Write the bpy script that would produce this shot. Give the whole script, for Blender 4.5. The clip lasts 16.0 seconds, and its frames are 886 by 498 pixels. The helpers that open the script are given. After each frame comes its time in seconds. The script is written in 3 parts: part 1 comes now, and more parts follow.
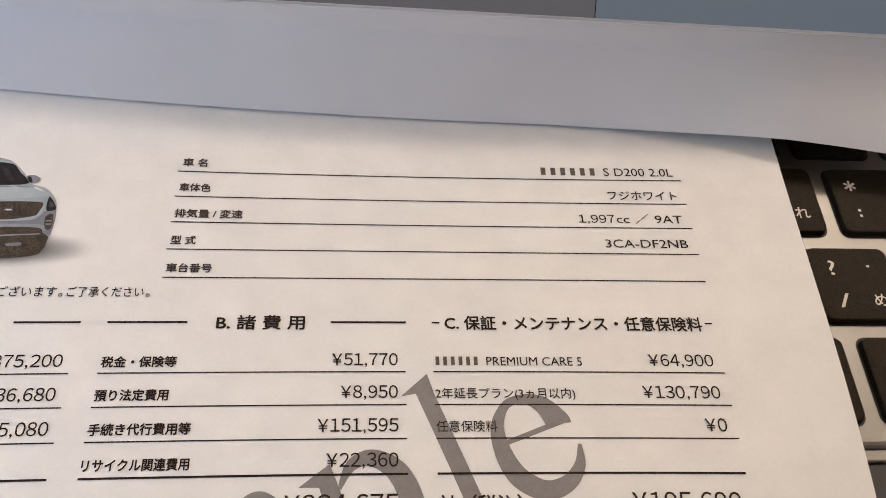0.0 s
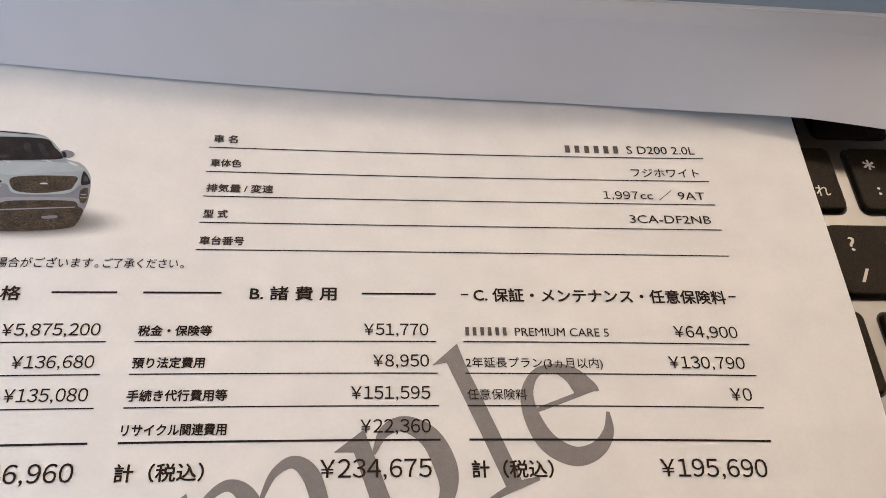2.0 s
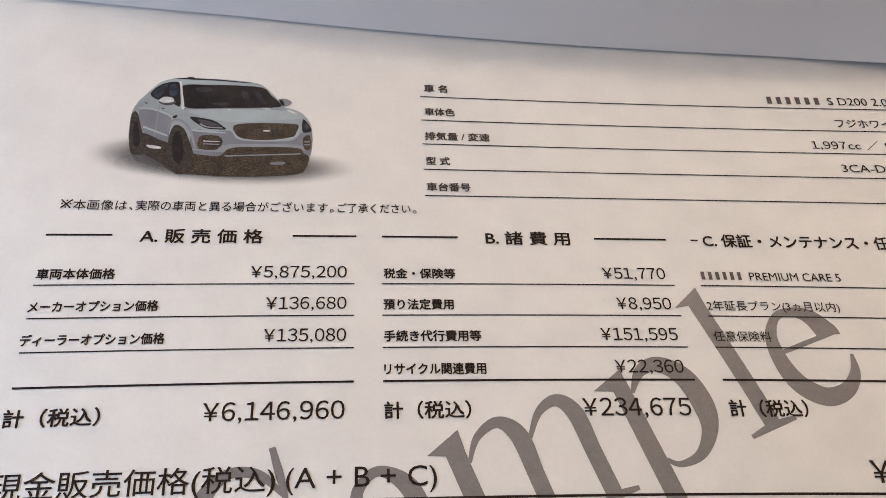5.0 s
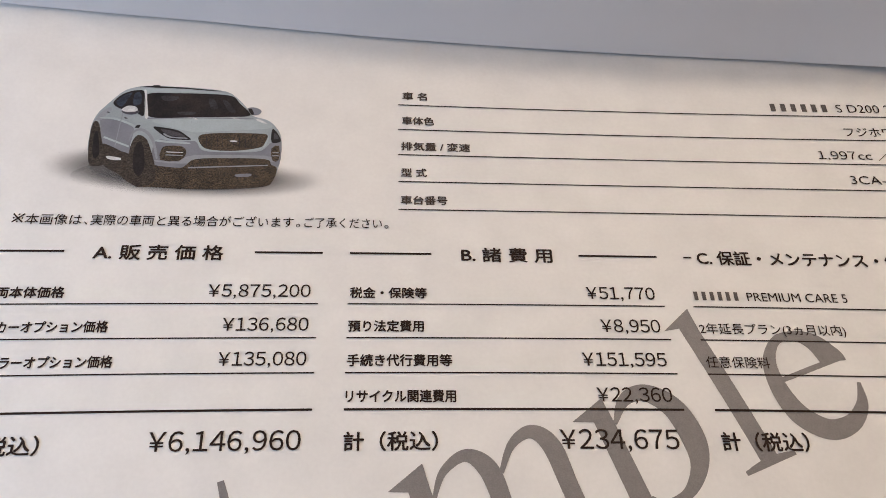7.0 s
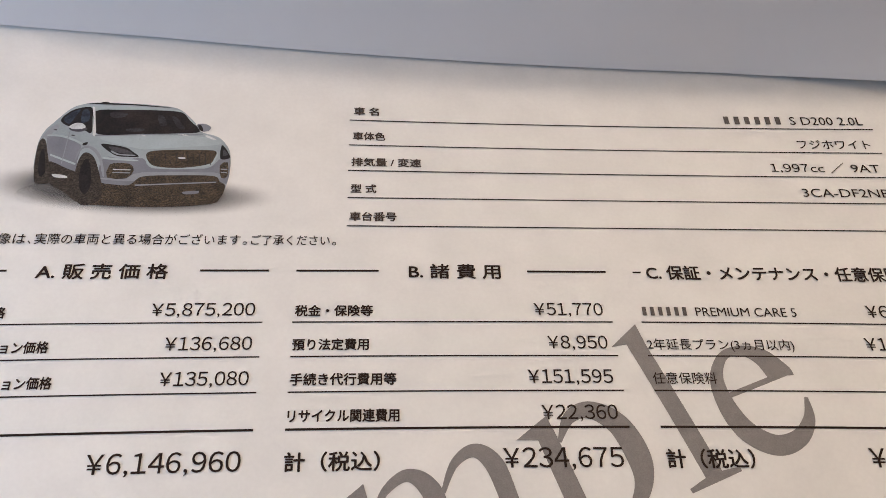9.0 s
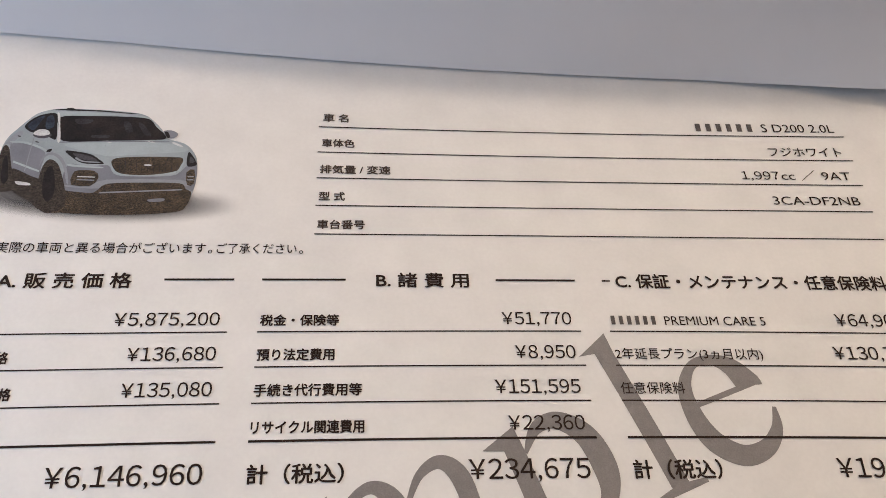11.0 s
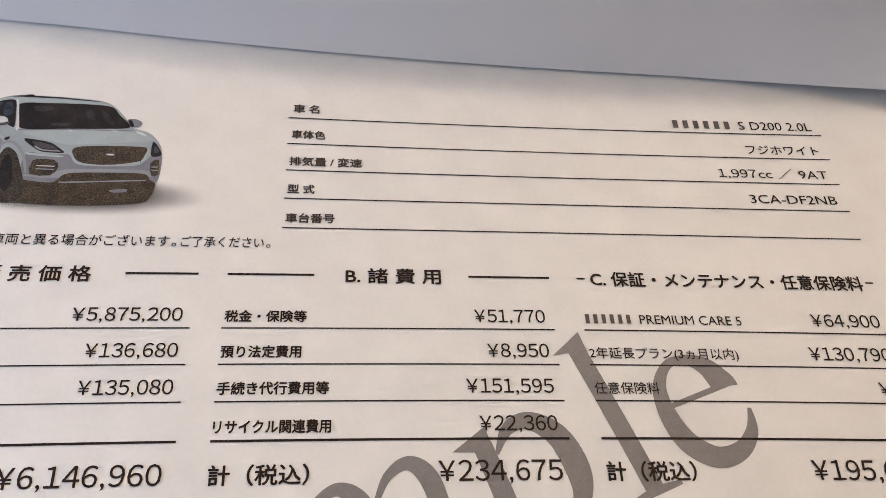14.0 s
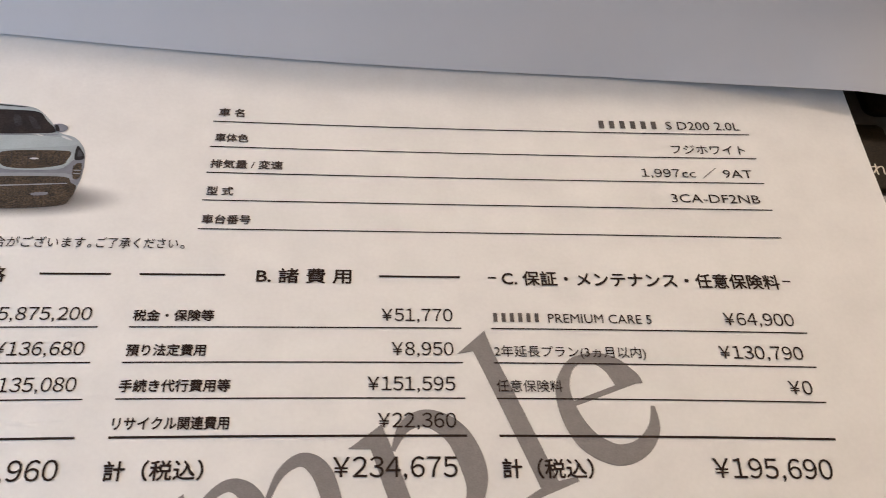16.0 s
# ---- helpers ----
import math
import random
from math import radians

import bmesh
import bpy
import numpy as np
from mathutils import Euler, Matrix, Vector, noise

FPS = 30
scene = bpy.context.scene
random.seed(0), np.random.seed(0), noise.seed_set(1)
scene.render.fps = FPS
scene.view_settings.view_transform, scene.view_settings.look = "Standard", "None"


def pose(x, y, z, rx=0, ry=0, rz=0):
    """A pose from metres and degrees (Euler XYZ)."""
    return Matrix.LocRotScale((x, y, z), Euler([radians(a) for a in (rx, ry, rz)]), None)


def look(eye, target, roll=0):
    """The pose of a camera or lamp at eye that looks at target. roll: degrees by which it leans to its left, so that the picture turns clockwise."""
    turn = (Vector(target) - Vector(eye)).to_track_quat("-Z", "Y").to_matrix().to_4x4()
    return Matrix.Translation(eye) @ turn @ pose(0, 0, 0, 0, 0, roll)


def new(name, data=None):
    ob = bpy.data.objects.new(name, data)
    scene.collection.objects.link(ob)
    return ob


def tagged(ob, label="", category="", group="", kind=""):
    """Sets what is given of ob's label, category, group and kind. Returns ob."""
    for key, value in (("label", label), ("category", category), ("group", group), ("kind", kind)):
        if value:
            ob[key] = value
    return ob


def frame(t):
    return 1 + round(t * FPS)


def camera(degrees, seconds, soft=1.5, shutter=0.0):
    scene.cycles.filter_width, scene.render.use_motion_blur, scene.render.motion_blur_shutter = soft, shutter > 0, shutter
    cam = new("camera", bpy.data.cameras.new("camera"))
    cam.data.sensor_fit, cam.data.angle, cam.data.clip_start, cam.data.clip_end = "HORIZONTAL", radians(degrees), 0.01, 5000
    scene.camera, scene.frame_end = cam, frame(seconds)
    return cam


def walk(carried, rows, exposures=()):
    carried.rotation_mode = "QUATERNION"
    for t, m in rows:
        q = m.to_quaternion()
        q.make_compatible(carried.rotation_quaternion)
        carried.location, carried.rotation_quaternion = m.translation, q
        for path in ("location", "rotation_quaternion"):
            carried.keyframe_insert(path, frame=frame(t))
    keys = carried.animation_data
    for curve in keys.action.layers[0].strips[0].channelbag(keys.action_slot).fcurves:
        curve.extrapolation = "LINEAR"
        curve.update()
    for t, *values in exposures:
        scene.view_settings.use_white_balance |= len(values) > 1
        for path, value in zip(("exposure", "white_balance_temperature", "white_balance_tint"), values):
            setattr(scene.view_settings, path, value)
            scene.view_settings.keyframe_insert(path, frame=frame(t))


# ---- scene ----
cam = camera(54.0, 16.0, soft=0.85, shutter=0.25)

# ---- camera ----
PATH = (
    (0.0, 0.04402, -0.07012, 0.13377, 35.803, -4.643, -2.631),
    (0.5, 0.04054, -0.07100, 0.13076, 35.858, -4.700, -2.670),
    (1.0, 0.04064, -0.07399, 0.13247, 35.730, -4.762, -2.684),
    (1.5, 0.04011, -0.07500, 0.13194, 35.782, -4.730, -2.621),
    (2.0, 0.03871, -0.07528, 0.13280, 35.721, -4.663, -2.510),
    (2.5, 0.03843, -0.07491, 0.13232, 35.774, -4.648, -2.516),
    (3.0, 0.03900, -0.07425, 0.13129, 35.753, -4.699, -2.676),
    (3.5, 0.03189, -0.07436, 0.12806, 35.669, -4.516, -2.710),
    (4.0, 0.01413, -0.07712, 0.12820, 35.153, -4.261, -2.566),
    (4.5, 0.00052, -0.07818, 0.12795, 34.871, -4.396, -2.524),
    (4.7, -0.00276, -0.08038, 0.12722, 34.850, -4.584, -2.513),
    (6.8, 0.00573, -0.07463, 0.11845, 35.618, -3.196, -1.239),
    (7.0, 0.00741, -0.07416, 0.11836, 35.711, -3.129, -1.239),
    (7.5, 0.00996, -0.07333, 0.11916, 35.951, -3.074, -1.344),
    (8.0, 0.01328, -0.07299, 0.11873, 36.063, -3.171, -1.581),
    (8.5, 0.01420, -0.07256, 0.11835, 36.203, -3.189, -1.708),
    (9.0, 0.01506, -0.07261, 0.11892, 36.235, -3.243, -1.837),
    (11.5, 0.01905, -0.07077, 0.11864, 36.425, -4.080, -2.433),
    (12.0, 0.01944, -0.07028, 0.11776, 36.436, -4.339, -2.573),
    (12.5, 0.01964, -0.06934, 0.11697, 36.457, -4.781, -2.737),
    (13.0, 0.02014, -0.06966, 0.11721, 36.350, -5.212, -2.873),
    (13.5, 0.01995, -0.06948, 0.11593, 36.330, -5.482, -2.920),
    (14.0, 0.01945, -0.06929, 0.11581, 36.252, -5.486, -2.787),
    (14.5, 0.01912, -0.07007, 0.11623, 36.240, -5.330, -2.572),
    (15.0, 0.01941, -0.07003, 0.11543, 36.288, -4.846, -2.144),
    (15.5, 0.02534, -0.07025, 0.11876, 36.699, -4.364, -1.927),
    (16.0, 0.03789, -0.07198, 0.11750, 36.755, -4.037, -2.038),
)
walk(cam, [(t, pose(x, y, z, a, b, c)) for t, x, y, z, a, b, c in PATH], [(0.0, 0.0), (3.0, -0.02), (4.5, -0.14), (7.0, -0.13), (9.0, -0.12), (12.5, -0.09), (16.0, -0.05)])

# ---- light ----
LAMP = Vector((0.70, 1.00, 1.46))
LAMP_WATT, WINDOW_WATT = 43.0, 0.80
sky = bpy.data.worlds.new("sky")
scene.world = sky
sky.use_nodes = True
sky_tex = sky.node_tree.nodes.new("ShaderNodeTexSky")
sky_tex.sky_type, sky_tex.sun_disc = "NISHITA", False
sky_tex.sun_elevation, sky_tex.sun_rotation = radians(25), radians(60)
sky.node_tree.links.new(sky_tex.outputs[0], sky.node_tree.nodes["Background"].inputs[0])
sky.node_tree.nodes["Background"].inputs[1].default_value = 0.1


def area_light(name, place, target, w, h, watt, colour, shape="RECTANGLE"):
    data = bpy.data.lights.new(name, "AREA")
    data.shape, data.size, data.size_y, data.energy, data.color = shape, w, h, watt, colour
    ob = new(name, data)
    ob.matrix_world = look(place, target)
    return ob


bulb = bpy.data.lights.new("ceiling_lamp_light", "POINT")
bulb.energy, bulb.color, bulb.shadow_soft_size = LAMP_WATT, (1.0, 0.82, 0.66), 0.17
new("ceiling_lamp_light", bulb).location = LAMP
area_light("window_light", (-0.280, -0.05, 0.105), (0.0, 0.06, 0.01), 0.28, 0.15, WINDOW_WATT, (0.50, 0.69, 1.0))


# ---- materials ----
def material(name, colour, rough=0.5, metal=0.0, spread=0.05, scale=400.0, bump=0.0, bump_scale=1500.0, spec=0.5, colour2=None, fine=None, ramp_at=(0.32, 0.68)):
    m = bpy.data.materials.new(name)
    m.use_nodes = True
    nt = m.node_tree
    p = nt.nodes["Principled BSDF"]
    p.inputs["Roughness"].default_value, p.inputs["Metallic"].default_value = rough, metal
    p.inputs["Specular IOR Level"].default_value = spec
    co = nt.nodes.new("ShaderNodeTexCoord")
    n = nt.nodes.new("ShaderNodeTexNoise")
    n.inputs["Scale"].default_value, n.inputs["Detail"].default_value = scale, 6.0
    nt.links.new(co.outputs["Object"], n.inputs["Vector"])
    ramp = nt.nodes.new("ShaderNodeValToRGB")
    c2 = colour2 or tuple(c * (1 + spread) for c in colour)
    c1 = colour if colour2 else tuple(c * (1 - spread) for c in colour)
    ramp.color_ramp.elements[0].position, ramp.color_ramp.elements[1].position = ramp_at
    ramp.color_ramp.elements[0].color, ramp.color_ramp.elements[1].color = (*c1, 1), (*c2, 1)
    nt.links.new(n.outputs["Fac"], ramp.inputs[0])
    out = ramp.outputs[0]
    if fine:
        f = nt.nodes.new("ShaderNodeTexNoise")
        f.inputs["Scale"].default_value, f.inputs["Detail"].default_value = fine[0], 3.0
        nt.links.new(co.outputs["Object"], f.inputs["Vector"])
        fr = nt.nodes.new("ShaderNodeMapRange")
        fr.inputs["From Min"].default_value, fr.inputs["From Max"].default_value = 0.3, 0.7
        fr.inputs["To Min"].default_value, fr.inputs["To Max"].default_value = 1 - fine[1], 1 + fine[1]
        nt.links.new(f.outputs["Fac"], fr.inputs["Value"])
        mul = nt.nodes.new("ShaderNodeMix")
        mul.data_type, mul.blend_type = "RGBA", "MULTIPLY"
        mul.inputs["Factor"].default_value = 1.0
        nt.links.new(out, mul.inputs["A"])
        nt.links.new(fr.outputs[0], mul.inputs["B"])
        out = mul.outputs["Result"]
    nt.links.new(out, p.inputs["Base Color"])
    if bump:
        b = nt.nodes.new("ShaderNodeTexNoise")
        b.inputs["Scale"].default_value, b.inputs["Detail"].default_value = bump_scale, 4.0
        nt.links.new(co.outputs["Object"], b.inputs["Vector"])
        bn = nt.nodes.new("ShaderNodeBump")
        bn.inputs["Strength"].default_value, bn.inputs["Distance"].default_value = bump, 0.0002
        nt.links.new(b.outputs["Fac"], bn.inputs["Height"])
        nt.links.new(bn.outputs[0], p.inputs["Normal"])
    return m


def glow(name, colour, strength):
    m = bpy.data.materials.new(name)
    m.use_nodes = True
    p = m.node_tree.nodes["Principled BSDF"]
    p.inputs["Base Color"].default_value = (0.02, 0.02, 0.022, 1)
    p.inputs["Roughness"].default_value = 0.3
    p.inputs["Emission Color"].default_value = (*colour, 1)
    p.inputs["Emission Strength"].default_value = strength
    return m


PAPER_TONE = (0.83, 0.82, 0.80)
PAPER = material("office_paper", PAPER_TONE, 0.85, spread=0.034, scale=110, bump=0.45, bump_scale=300, spec=0.25, fine=(1500, 0.016))
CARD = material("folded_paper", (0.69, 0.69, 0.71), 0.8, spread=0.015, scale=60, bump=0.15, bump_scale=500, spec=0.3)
INK = material("toner_black", (0.028, 0.017, 0.013), 0.7, spread=0.25, scale=2500, bump=0.4, bump_scale=6000, spec=0.14)
INK_SOFT = material("toner_soft", (0.050, 0.034, 0.029), 0.5, spread=0.3, scale=3000, bump=0.5, bump_scale=6000, spec=0.3)
NAME_INK = material("toner_thin", (0.12, 0.105, 0.10), 0.7, spread=0.25, scale=2500, spec=0.14)
GREY_INK = material("toner_grey", (0.222, 0.207, 0.205), 0.6, spread=0.05, scale=900, bump=0.3, bump_scale=4000, fine=(5000, 0.1))
ALU = material("anodised_aluminium", (0.26, 0.25, 0.24), 0.42, metal=0.85, spread=0.04, scale=300, bump=0.12, bump_scale=4000)
KEYCAP = material("key_plastic", (0.019, 0.013, 0.007), 0.5, spread=0.15, scale=500, bump=0.3, bump_scale=5000, fine=(2500, 0.45), spec=0.10)
WELL = material("key_well", (0.006, 0.006, 0.008), 0.6)
LEGEND = material("key_legend", (0.66, 0.62, 0.54), 0.5, spread=0.06, scale=3000)
TOUCH = material("dark_touchpad", (0.03, 0.03, 0.034), 0.4, spread=0.1, scale=200)
RUBBER = material("rubber", (0.02, 0.02, 0.02), 0.8)
WOOD = material("desk_wood", (0.20, 0.12, 0.07), 0.5, scale=14, colour2=(0.30, 0.19, 0.11), bump=0.2, bump_scale=200)
FLOOR = material("floor_wood", (0.24, 0.16, 0.10), 0.5, scale=6, colour2=(0.32, 0.22, 0.14))
WALL = material("wall_paint", (0.72, 0.70, 0.67), 0.9, spread=0.02, scale=8, bump=0.2, bump_scale=120)
WHITE = material("white_paint", (0.78, 0.77, 0.75), 0.6, spread=0.02, scale=10)
SHADE = glow("lamp_shade", (1.0, 0.84, 0.68), 3.0)
PANE_A = glow("display_grey", (0.088, 0.086, 0.094), 1.0)
PANE_B = glow("display_blue", (0.100, 0.122, 0.150), 1.0)
CAR_WHITE = material("print_car_white", (0.35, 0.40, 0.435), 0.6, spread=0.12, scale=150, fine=(3500, 0.055), spec=0.2)
CAR_MID = material("print_car_mid", (0.29, 0.31, 0.345), 0.6, spread=0.12, scale=160, fine=(3500, 0.055), spec=0.2)
CAR_SIDE = material("print_car_side", (0.215, 0.225, 0.262), 0.6, spread=0.14, scale=180, fine=(3500, 0.055), spec=0.2)
CAR_LIGHT = material("print_car_light", (0.40, 0.465, 0.495), 0.6, spread=0.1, scale=140, fine=(3500, 0.055), spec=0.2)
CAR_GLINT = material("print_car_glint", (0.62, 0.64, 0.65), 0.6, spread=0.12, scale=300, fine=(3500, 0.12), spec=0.2)
CAR_DIM = material("print_car_dim", (0.075, 0.072, 0.085), 0.6, spread=0.25, scale=300, fine=(3500, 0.3), spec=0.2)
CAR_HAZE = material("print_car_haze", (0.036, 0.034, 0.042), 0.6, spread=0.35, scale=500, fine=(3500, 0.3), spec=0.2)
CAR_BLUE = material("print_car_blue_glass", (0.035, 0.045, 0.07), 0.6, spread=0.4, scale=600, fine=(3500, 0.3), spec=0.2)
CAR_DARK = material("print_car_dark", (0.014, 0.013, 0.015), 0.55, spread=0.3, scale=400, bump=0.3, bump_scale=5000, fine=(3000, 0.4), spec=0.25)
# dark wheel print; colour2 paints in faint flecks of lamp gloss on the toner
CAR_WHEEL = material("print_car_wheel", (0.012, 0.010, 0.010), 0.5, scale=3600, colour2=(0.07, 0.055, 0.046), bump=0.8, bump_scale=2600, spec=0.3, fine=(1500, 0.4))
CAR_GLASS = material("print_car_glass", (0.010, 0.010, 0.013), 0.55, scale=250, colour2=(0.030, 0.024, 0.025), fine=(3500, 0.35), spec=0.2)
# dark print whose brown flecks are the lamp's sparkle on toner, put into colour2
CAR_SPARKLE = material("print_car_dark_sparkle", (0.012, 0.009, 0.007), 0.42, scale=4200, colour2=(0.115, 0.079, 0.048), bump=0.9, bump_scale=4200, spec=0.35, fine=(420, 0.45), ramp_at=(0.40, 0.68))


def soft_shadow_ink(name):
    """Printed grey that thins out to bare paper towards its rim."""
    m = bpy.data.materials.new(name)
    m.use_nodes = True
    nt = m.node_tree
    p = nt.nodes["Principled BSDF"]
    p.inputs["Roughness"].default_value = 0.85
    p.inputs["Specular IOR Level"].default_value = 0.25
    co = nt.nodes.new("ShaderNodeTexCoord")
    mp = nt.nodes.new("ShaderNodeMapping")
    mp.inputs["Location"].default_value = (-1, -1, 0)
    mp.inputs["Scale"].default_value = (2, 2, 0)
    gr = nt.nodes.new("ShaderNodeTexGradient")
    gr.gradient_type = "SPHERICAL"
    rp = nt.nodes.new("ShaderNodeValToRGB")
    rp.color_ramp.interpolation = "EASE"
    rp.color_ramp.elements[0].position, rp.color_ramp.elements[1].position = 0.02, 0.70
    rp.color_ramp.elements[0].color, rp.color_ramp.elements[1].color = (0, 0, 0, 1), (0.80, 0.80, 0.80, 1)
    p.inputs["Base Color"].default_value = (0.13, 0.125, 0.125, 1)
    nt.links.new(co.outputs["Generated"], mp.inputs[0])
    nt.links.new(mp.outputs[0], gr.inputs[0])
    nt.links.new(gr.outputs["Fac"], rp.inputs[0])
    nt.links.new(rp.outputs[0], p.inputs["Alpha"])
    return m


SOFT = soft_shadow_ink("print_soft_grey")


# ---- building helpers ----
def part(name, bm, mat, parent, label="", smooth=False):
    me = bpy.data.meshes.new(name)
    bm.to_mesh(me)
    bm.free()
    me.materials.append(mat)
    if smooth:
        for f in me.polygons:
            f.use_smooth = True
    ob = new(name, me)
    ob.parent = parent
    return tagged(ob, label)


def slab(bm, x0, x1, y0, y1, z0, z1, bevel=0.0, segments=2):
    made = bmesh.ops.create_cube(bm, size=1)["verts"]
    for v in made:
        v.co = ((x0 + x1) / 2 + v.co.x * (x1 - x0), (y0 + y1) / 2 + v.co.y * (y1 - y0), (z0 + z1) / 2 + v.co.z * (z1 - z0))
    if bevel:
        edges = {e for v in made for e in v.link_edges}
        bmesh.ops.bevel(bm, geom=list(edges), offset=bevel, segments=segments, affect="EDGES", profile=0.5)


def block(name, dims, mat, parent=None, label="", bevel=0.0):
    bm = bmesh.new()
    slab(bm, *dims, bevel)
    return part(name, bm, mat, parent, label)


def rounded_outline(x0, x1, y0, y1, r, n=5):
    pts = []
    for cx, cy, a0 in ((x1 - r, y1 - r, 0), (x0 + r, y1 - r, 90), (x0 + r, y0 + r, 180), (x1 - r, y0 + r, 270)):
        for i in range(n + 1):
            a = radians(a0 + 90 * i / n)
            pts.append((cx + r * math.cos(a), cy + r * math.sin(a)))
    return pts


def prism(bm, rings):
    """Stacked closed outlines [(points, z), ...] joined by side faces, capped on top and below."""
    loops = [[bm.verts.new((x, y, z)) for x, y in pts] for pts, z in rings]
    for a, b in zip(loops, loops[1:]):
        for i in range(len(a)):
            bm.faces.new((a[i], a[(i + 1) % len(a)], b[(i + 1) % len(b)], b[i]))
    bm.faces.new(loops[-1])
    bm.faces.new(list(reversed(loops[0])))


# ---- the printed sheet ----
MM = 0.001
SCALE = 0.664


def page_z(x, y):
    """Height of the gently curling sheet over its flat middle, at a place on it in metres."""
    u = max(-1.9, min(2.2, (x / SCALE - 0.04) / 0.1))
    w = (y / SCALE - 0.03) / 0.1
    if w < -0.85:
        w = -0.85 - 0.15 * (1 - math.exp((w + 0.85) / 0.15))
    z = 0.02095 * u * u - 0.20812 * u * w + 0.22083 * w * w - 0.00266 * u ** 3
    z += 0.34554 * u * u * w - 0.31029 * u * w * w + 0.76812 * w ** 3
    return SCALE * 0.01 * z


def creep(x, y):
    """Where the print comes to lie on the curled sheet: a slight drift of its flat layout, in metres."""
    u, w = (x - 0.04) / 0.1, (y - 0.015) / 0.05
    return x + (-0.072 - 0.212 * u - 0.278 * w + 0.215 * u * u + 0.788 * u * w - 0.071 * w * w) * MM, y + (0.092 - 0.097 * u + 0.457 * w - 0.281 * u * u - 0.296 * u * w + 0.216 * w * w) * MM


def on_page(bm, lift):
    for v in bm.verts:
        v.co.x, v.co.y = creep(v.co.x, v.co.y)
        v.co.z += page_z(v.co.x, v.co.y) + lift
    return bm


PAGE_X0, PAGE_X1, PAGE_Y0, PAGE_Y1 = -0.0792, 0.1312, -0.230, 0.067

price_sheet = tagged(new("price_sheet"), "white A4 price estimate sheet printed in black, curling at its top", "document")


def sharpen(bm):
    """Keeps the cut edges of thin sheets crisp."""
    for e in bm.edges:
        if len(e.link_faces) == 2 and e.calc_face_angle() > 0.7:
            e.smooth = False


def paper_sheet():
    nx, ny = 84, 150
    bm = bmesh.new()
    grid = [[None] * (nx + 1) for _ in range(ny + 1)]
    for j in range(ny + 1):
        for i in range(nx + 1):
            x = PAGE_X0 + (PAGE_X1 - PAGE_X0) * i / nx
            y = PAGE_Y0 + (PAGE_Y1 - PAGE_Y0) * j / ny
            grid[j][i] = bm.verts.new((x, y, page_z(x, y)))
    for j in range(ny):
        for i in range(nx):
            bm.faces.new((grid[j][i], grid[j][i + 1], grid[j + 1][i + 1], grid[j + 1][i]))
    low = bmesh.ops.extrude_face_region(bm, geom=bm.faces[:])["geom"]
    for v in [g for g in low if isinstance(g, bmesh.types.BMVert)]:
        v.co.z -= 0.00012
    bmesh.ops.recalc_face_normals(bm, faces=bm.faces)
    sharpen(bm)
    return part("paper", bm, PAPER, price_sheet, "white office paper", smooth=True)


paper_sheet()
LIFT_TEXT, LIFT_RULE, LIFT_MARK = 0.00011, 0.00009, 0.00004


def strip(x0, x1, y, thick, lift):
    n = max(2, int((x1 - x0) / 0.002))
    bm = bmesh.new()
    low = [bm.verts.new((x0 + (x1 - x0) * i / n, y - thick / 2, 0)) for i in range(n + 1)]
    top = [bm.verts.new((x0 + (x1 - x0) * i / n, y + thick / 2, 0)) for i in range(n + 1)]
    for i in range(n):
        bm.faces.new((low[i], low[i + 1], top[i + 1], top[i]))
    return on_page(bm, lift)


def rule(x0, x1, y, thick=0.22):
    return part("rule", strip(x0 * MM, x1 * MM, y * MM, thick * MM, LIFT_RULE), INK, price_sheet)


def glyphs(body, bold=0.0):
    """A flat mesh of a line of writing at size 1, from the built-in font; bold swells figures, and lays shifted copies over words."""
    curve_kind = "figure" if body in "０１２３４５６７８９￥," else "words"
    curve = bpy.data.curves.new("writing", "FONT")
    curve.body, curve.resolution_u = body, 3
    curve.offset = bold if curve_kind == "figure" else min(bold, 0.0)
    ob = bpy.data.objects.new("writing", curve)
    scene.collection.objects.link(ob)
    dg = bpy.context.evaluated_depsgraph_get()
    me = bpy.data.meshes.new_from_object(ob.evaluated_get(dg))
    bpy.data.objects.remove(ob)
    bm = bmesh.new()
    bm.from_mesh(me)
    if bold > 0 and curve_kind == "words":
        for i, (dx, dy) in enumerate(((1, 0.4), (-1, -0.4), (0.4, -1), (-0.4, 1))):
            copy = me.copy()
            copy.transform(Matrix.Translation((dx * bold, dy * bold, (i + 1) * 0.001)))
            bm.from_mesh(copy)
            bpy.data.meshes.remove(copy)
    bpy.data.meshes.remove(me)
    return bm


def line(name, body, x0, x1, y, em, bold=0.0, mat=None, label=""):
    """Writing set between x0 and x1 on the baseline y, em high, all in mm on the sheet."""
    bm = figures(body) if body[0] in "¥1" else glyphs(body, bold)
    lo, hi = min(v.co.x for v in bm.verts), max(v.co.x for v in bm.verts)
    for v in bm.verts:
        v.co = ((x0 + (v.co.x - lo) / (hi - lo) * (x1 - x0)) * MM, (y + v.co.y * em) * MM, v.co.z * 0.002)
    return part(name, on_page(bm, LIFT_TEXT), mat or INK, price_sheet, label)


FIGURE = {}


